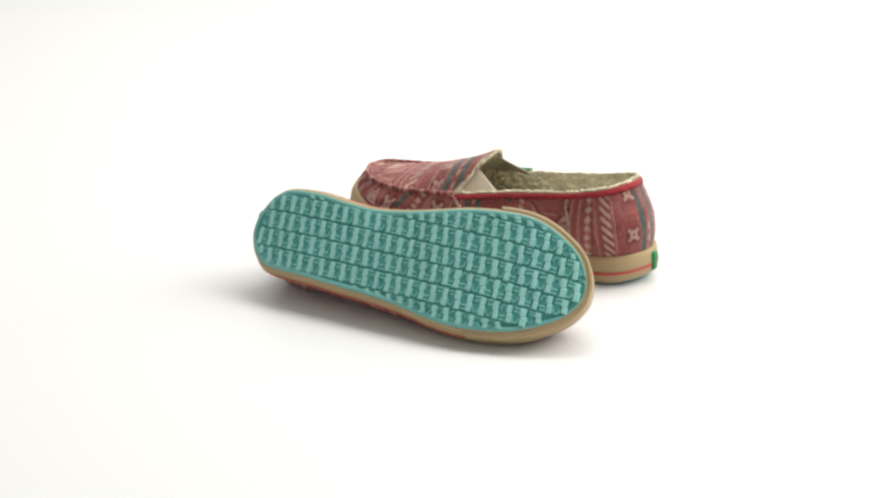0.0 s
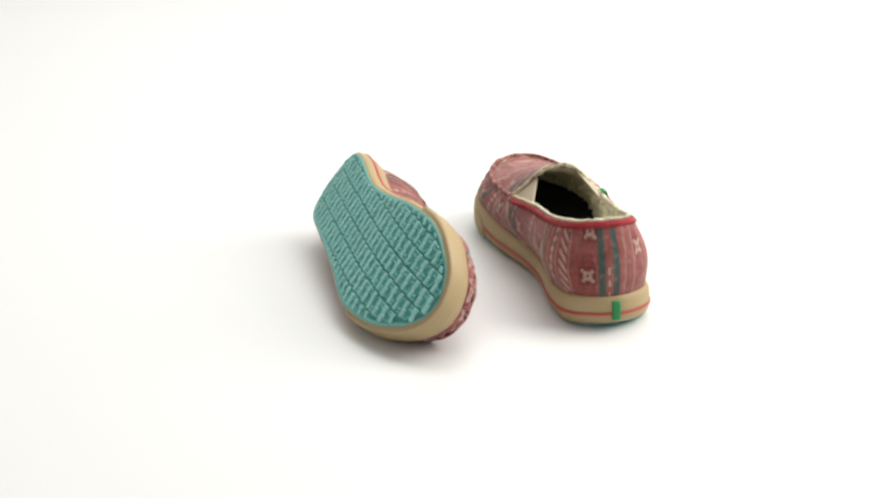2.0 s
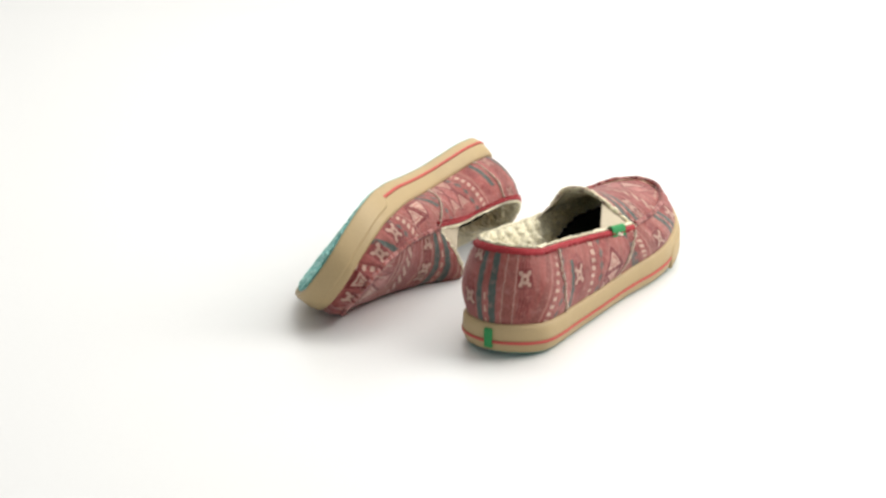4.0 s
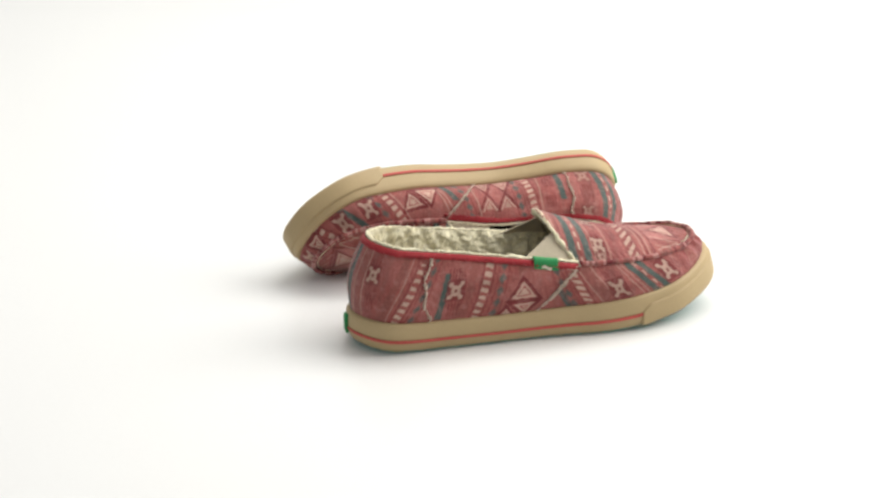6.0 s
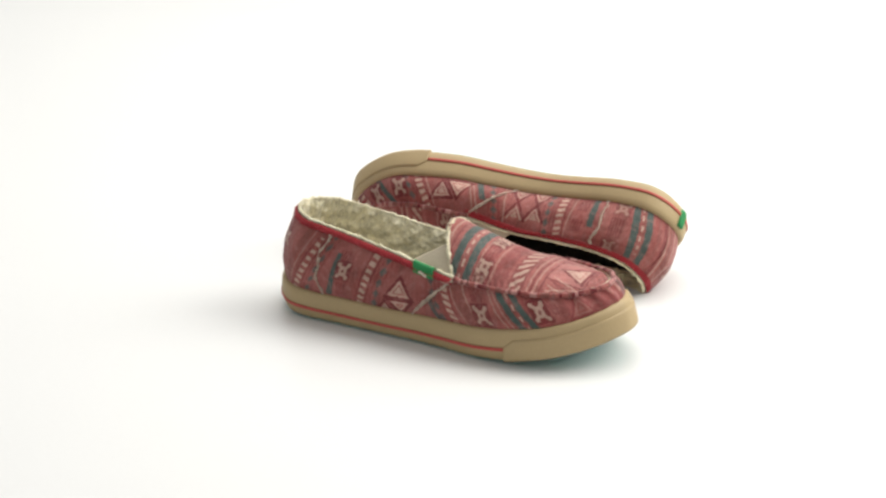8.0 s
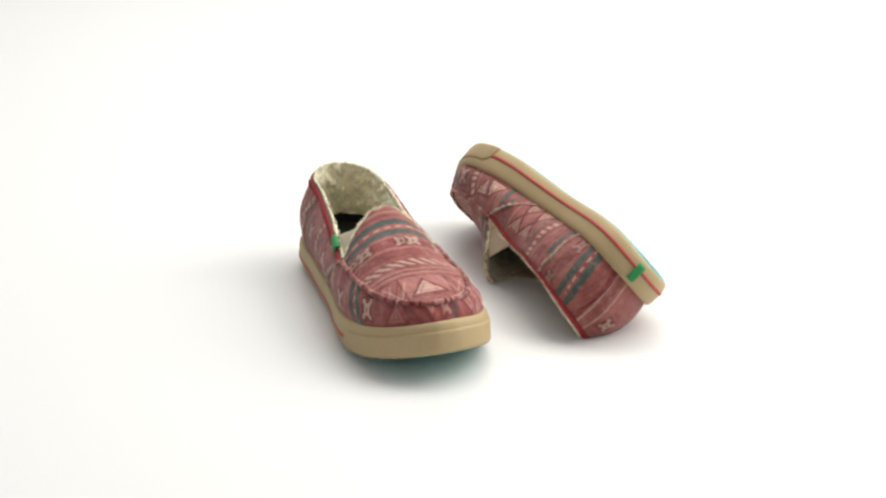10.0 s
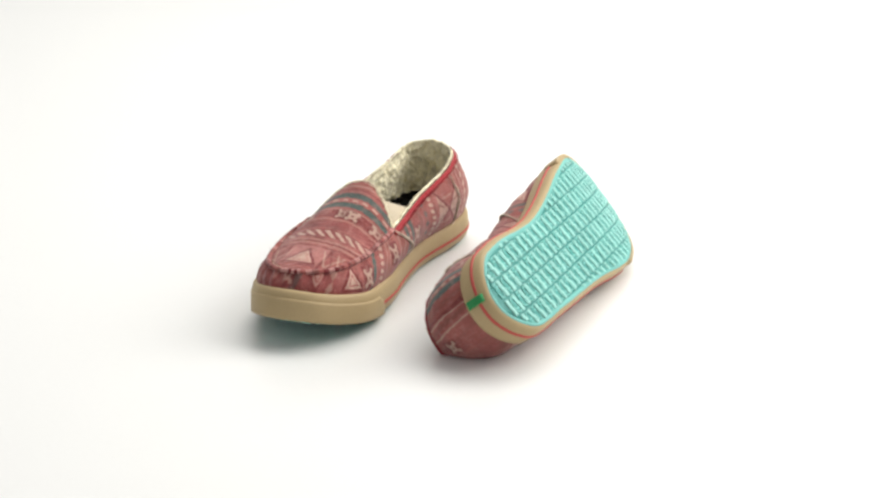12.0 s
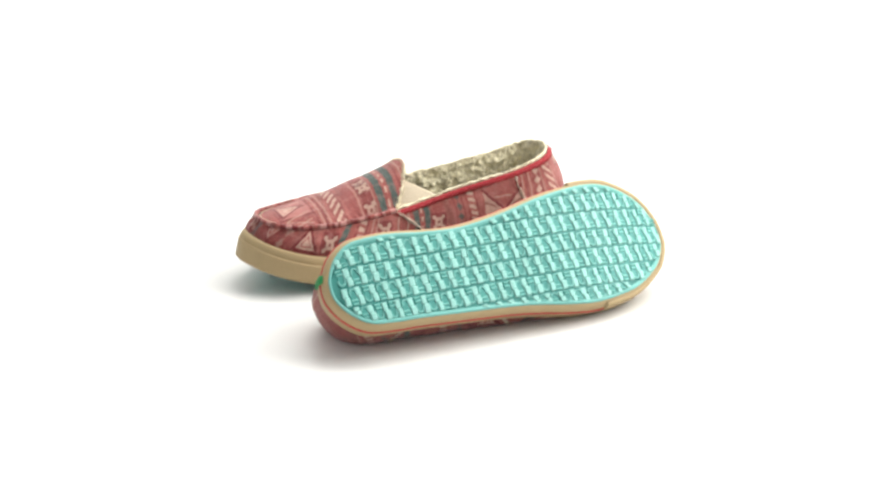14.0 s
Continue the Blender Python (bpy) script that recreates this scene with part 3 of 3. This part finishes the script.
    rim = [j for j in range(C)] + [i * C + C - 1 for i in range(1, R)] + [(R - 1) * C + j for j in range(C - 2, -1, -1)] + [i * C for i in range(R - 2, 0, -1)]
    N = len(vv)
    skin = [tuple(N + k for k in g[::-1]) for g in vf] + [(rim[i], rim[i] + N, rim[(i + 1) % len(rim)] + N, rim[(i + 1) % len(rim)]) for i in range(len(rim))]
    vamp = add("vamp", np.concatenate([vv, low]), vf + skin, CLOTH)
    pc = vamp_print(flat[:, 0] * 1000 + 0.5 * ripple(flat, 330, 27), flat[:, 1] * 1000 + 0.5 * ripple(flat, 330, 28))
    pc = pc * (1 + 0.16 * ripple(flat, 900, 29) + 0.14 * ripple(flat, 120, 30))[:, None]
    dye(vamp, np.concatenate([pc, np.tile(np.array(ROSE), (N, 1))]))
    R2, C2 = 60, 60
    lv = np.array([vamp_point(0.015 + u * 0.97, k * 0.97) for u in np.linspace(0, 1, R2) for k in np.linspace(-1, 1, C2)])
    lv[:, 2] -= 0.0028 + 0.0014 * np.abs(ripple(lv, 420, 12))
    add("vamp_lining", lv, grid_faces(R2, C2), FLEECE, "cream fleece under the vamp")
    mouth = np.array([vamp_point(0.0, k) for k in np.linspace(-0.97, 0.97, 160)]) - np.array((-0.0006, 0, 0.0011))
    mouth = mouth + 0.0008 * np.column_stack([ripple(mouth, 300, 13), ripple(mouth, 300, 14), ripple(mouth, 300, 15)])
    v1, f1 = tube(mouth, 0.0007 + 0.0012 * np.abs(ripple(mouth, 150, 16)) + 0.0004 * ripple(mouth, 500, 36), 8)
    v2, f2 = threads(mouth, rng, 620, 0.0038, 0.0002)
    add("mouth_edge", list(v1) + v2, f1 + [tuple(j + len(v1) for j in g) for g in f2], FLEECE, "fleece edge of the mouth")

    # raised seam round the vamp
    k0 = [i for i in range(nn) if P[i, 0] > 0.136]
    ridge = T[k0] + np.array((0, 0, 0.0003))
    t = np.arange(len(k0))
    ridge = ridge + 0.0004 * np.column_stack([ripple(ridge, 250, 17), ripple(ridge, 250, 18), 1.2 * ripple(ridge, 180, 21)])
    rv, rf = tube(ridge, 0.0016 + 0.0003 * ripple(ridge, 200, 19) + 0.0001 * ripple(ridge, 800, 20), 9)
    rope = add("vamp_seam", rv, rf, CLOTH, "puckered seam round the vamp")
    ca = np.repeat(np.array([(DEEP, ROSE, (0.4, 0.19, 0.17), BROWN)[k] for k in np.repeat(rng.integers(0, 4, len(k0)), 4)[:len(k0)]]), 9, 0)
    dye(rope, ca)
    v2, f2 = threads(ridge, rng, 520, 0.0022, 0.00015)
    add("frayed_edge", v2, f2, THREAD, "loose threads on the vamp seam")

    # elastic gussets
    for g in (-1, 1):
        p1 = T[side_points(P, 0.099, 0.103, g)[0]] - np.array((0, g * 0.0016, 0.003))
        gv = []
        for b in np.linspace(0, 1, 12):
            k = 1 - 0.50 * b
            e = vamp_point(0.03, g * k) - np.array((0, g * 0.001, 0.0012))
            if b == 0:
                e[2] -= 0.004
            p3 = vamp_point(0.03, g * 0.50) - np.array((0, g * 0.001, 0.0012))
            st_ = p1 + (p3 - p1) * b
            for c in np.linspace(0, 1, 14):
                q = st_ + (e - st_) * c
                q[1] += g * 0.0018 * math.sin(math.pi * c) * (1 - b)
                if b == 0:
                    q[2] -= 0.002 * math.sin(math.pi * c)
                gv.append(q)
        gus = add("gusset", gv, grid_faces(12, 14), GORE, "beige elastic gusset beside the vamp")
        sm = gus.modifiers.new("thick", "SOLIDIFY")
        sm.thickness = 0.0009

    # folded label on the collar's outer side
    idx = [i for i in range(nn // 2) if 0.107 < P[i, 0] < 0.1225]
    lw = np.column_stack([O[idx], np.zeros(len(idx))])
    rowsl = []
    for dz, out in ((0.0012, -0.0018), (0.0026, 0.0002), (0.0018, 0.0020), (-0.001, 0.0026), (-0.0045, 0.0027), (-0.0078, 0.0024), (-0.0082, 0.0012)):
        rowsl.append(T[idx] + lw * out + np.array((0, 0, dz)))
    lab = add("side_label", np.concatenate(rowsl), grid_faces(7, len(idx)), GREEN, "folded green woven label")
    sm = lab.modifiers.new("thick", "SOLIDIFY")
    sm.thickness = 0.0006
    mid = idx[len(idx) // 3: 2 * len(idx) // 3 + 2]
    lw = np.column_stack([O[mid], np.zeros(len(mid))])
    wob = np.sin(np.linspace(0, 6, len(mid)))[:, None] * np.array((0, 0, 0.0006))
    rowsm = [T[mid] + lw * 0.0032 + np.array((0, 0, dz)) + wob for dz in (-0.0022, -0.0040)]
    add("woven_mark", np.concatenate(rowsm), grid_faces(2, len(mid)), THREAD, "pale woven mark", lab)
    return thing


def block(w, d, h, taper):
    """A raised block that stands on z 0 and points down the sole."""
    a, b = w / 2, d / 2
    c, e = a - taper, b - taper
    v = [(-a, -b, 0), (a, -b, 0), (a, b, 0), (-a, b, 0), (-a, -b, -h * 0.6), (a, -b, -h * 0.6), (a, b, -h * 0.6), (-a, b, -h * 0.6), (-c, -e, -h), (c, -e, -h), (c, e, -h), (-c, e, -h)]
    f = [(8, 9, 10, 11)]
    for r in (0, 4):
        f += [(r + k, r + (k + 1) % 4, r + 4 + (k + 1) % 4, r + 4 + k) for k in range(4)]
    return v, f


def underside(x, side):
    return bottom(x) + (bend(x) if side < 0 else 0)


def sole_tread(sole, side, single):
    """Woven-looking tread: pale bars in lengthwise rows, with ribs between them."""
    # a bar is two blocks, one a little to the side of the other, over a lower waist
    bar_v, bar_f = [], []
    for w, d, h, px, py in ((0.0036, 0.0058, 0.0013, 0.0004, 0.0028), (0.0033, 0.0054, 0.0012, -0.0005, -0.0029), (0.0026, 0.0030, 0.0009, 0.0, 0.0)):
        bv, bf = block(w, d, h, 0.0006)
        bar_f += [tuple(k + len(bar_v) for k in q) for q in bf]
        bar_v += [(p[0] + px, p[1] + py, p[2]) for p in bv]
    # a rib is a horseshoe at one end and two short dashes at the other
    rib_v, rib_f = [], []
    arc = [(0.0024 * math.cos(t), 0.0030 * math.sin(t)) for t in np.linspace(-0.5, math.pi + 0.5, 9)]
    for (cx, cy) in arc:
        for (r, z) in ((0.58, 0.0), (0.66, -0.0010), (1.0, -0.0010), (1.06, 0.0)):
            rib_v.append((cx * r, 0.0022 + cy * r, z))
    rib_f += grid_faces(9, 4)
    for w, d, px, py in ((0.0044, 0.0013, 0.0002, -0.0024), (0.0038, 0.0013, -0.0003, -0.0048)):
        bv, bf = block(w, d, 0.0011, 0.0003)
        rib_f += [tuple(k + len(rib_v) for k in q) for q in bf]
        rib_v += [(p[0] + px, p[1] + py, p[2]) for p in bv]
    pale = len(rib_f)
    b2, f2 = block(0.0042, 0.0100, 0.0004, 0.0003)
    rib_f += [tuple(k + len(rib_v) for k in q) for q in f2]
    rib_v += b2
    rng = np.random.default_rng(11)
    shared = {}
    joined = {}
    for r in range(-4, 5):
        for c in range(30):
            cx = 0.0065 + c * 0.0083
            cy = r * 0.0122 + 0.002 - 0.006 * (cx / L - 0.5)
            for kind, dx in (("tread_bar", 0.0), ("tread_rib", 0.00415)):
                x = cx + dx + (0.0041 if r % 2 else 0.0)
                if not 0.0075 < x < L - 0.0055:
                    continue
                lo = -np.min(np.interp((x - 0.0022, x + 0.0022), OX, LAT)) + 0.0037
                hi = np.min(np.interp((x - 0.0022, x + 0.0022), OX, MED)) - 0.0037
                long = kind == "tread_rib"
                b0, b1 = max(cy - 0.0058, lo), min(cy + 0.0058, hi)
                if b1 - b0 < (0.0040 if long else 0.0022):
                    continue
                cy_, name = (b0 + b1) / 2, kind
                tilt = math.atan2(float(underside(x + 0.003, side) - underside(x - 0.003, side)), 0.006)
                x += rng.uniform(-0.00035, 0.00035)
                turn = Matrix.Rotation(radians(rng.uniform(-4, 4) + 180 * ((c + r + (c // 3)) % 2)), 4, "Z")
                m = Matrix.Translation(Vector((x, cy_ * side, float(underside(x, side)) + 0.0003)) * S) @ Matrix.Rotation(-tilt, 4, "Y") @ turn @ Matrix.Diagonal((rng.uniform(0.9, 1.12), (b1 - b0) / 0.0114 * rng.uniform(0.92, 1.0), rng.uniform(0.8, 1.15), 1))
                v, f = {"tread_bar": (bar_v, bar_f), "tread_rib": (rib_v, rib_f)}[name]
                if single:
                    if name not in shared:
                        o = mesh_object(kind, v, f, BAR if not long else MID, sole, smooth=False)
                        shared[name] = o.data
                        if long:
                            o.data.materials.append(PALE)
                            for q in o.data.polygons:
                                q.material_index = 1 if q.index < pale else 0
                    else:
                        o = new(kind, shared[name])
                        o.parent = sole
                    o.matrix_basis = m
                else:
                    V, F = joined.setdefault(kind, ([], []))
                    F += [tuple(k + len(V) for k in q) for q in f]
                    V += [tuple(m @ (Vector(q) * S)) for q in v]
    for kind, (V, F) in joined.items():
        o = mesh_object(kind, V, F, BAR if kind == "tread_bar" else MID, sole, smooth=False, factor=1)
        o["kind"] = "stuff"


UPRIGHT = Matrix.Translation(Vector((0.1189, 0.0006, 0.0012)) * S) @ Matrix.Rotation(radians(146.59), 4, "Z")
TIPPED = Matrix.Translation(Vector(PUT) * S) @ Matrix(TURN.tolist()).to_4x4()
right = shoe(1, "red patterned canvas slip-on shoe standing upright, fleece lined", False)
left = shoe(-1, "red patterned canvas slip-on shoe tipped on its side, teal sole showing", True)

# the turntable's angle, in degrees, every half second where it is known
TURNED = ((0.0, 0.8), (0.5, -10.6), (1.0, -20.5), (1.5, -31.7), (2.0, -43.2), (2.5, -54.7), (3.0, -64.1), (3.2, -68.0), (5.3, -114.4), (5.5, -120.0), (6.0, -129.4), (6.5, -140.5), (7.0, -152.1),
          (7.5, -161.8), (8.0, -173.3), (8.2, -177.2), (10.3, -222.6), (10.5, -228.3), (11.0, -238.0), (11.2, -242.4), (11.5, -249.4), (12.0, -261.1), (12.5, -271.1), (13.0, -282.8), (13.5, -294.0), (14.0, -303.4))


def motions():
    times, angles = zip(*TURNED)
    for ob, m in ((right, UPRIGHT), (left, TIPPED)):
        walk(ob, [(t, Matrix.Rotation(radians(np.interp(t, times, angles)), 4, "Z") @ m) for t in np.arange(141) / 10.0])


motions()
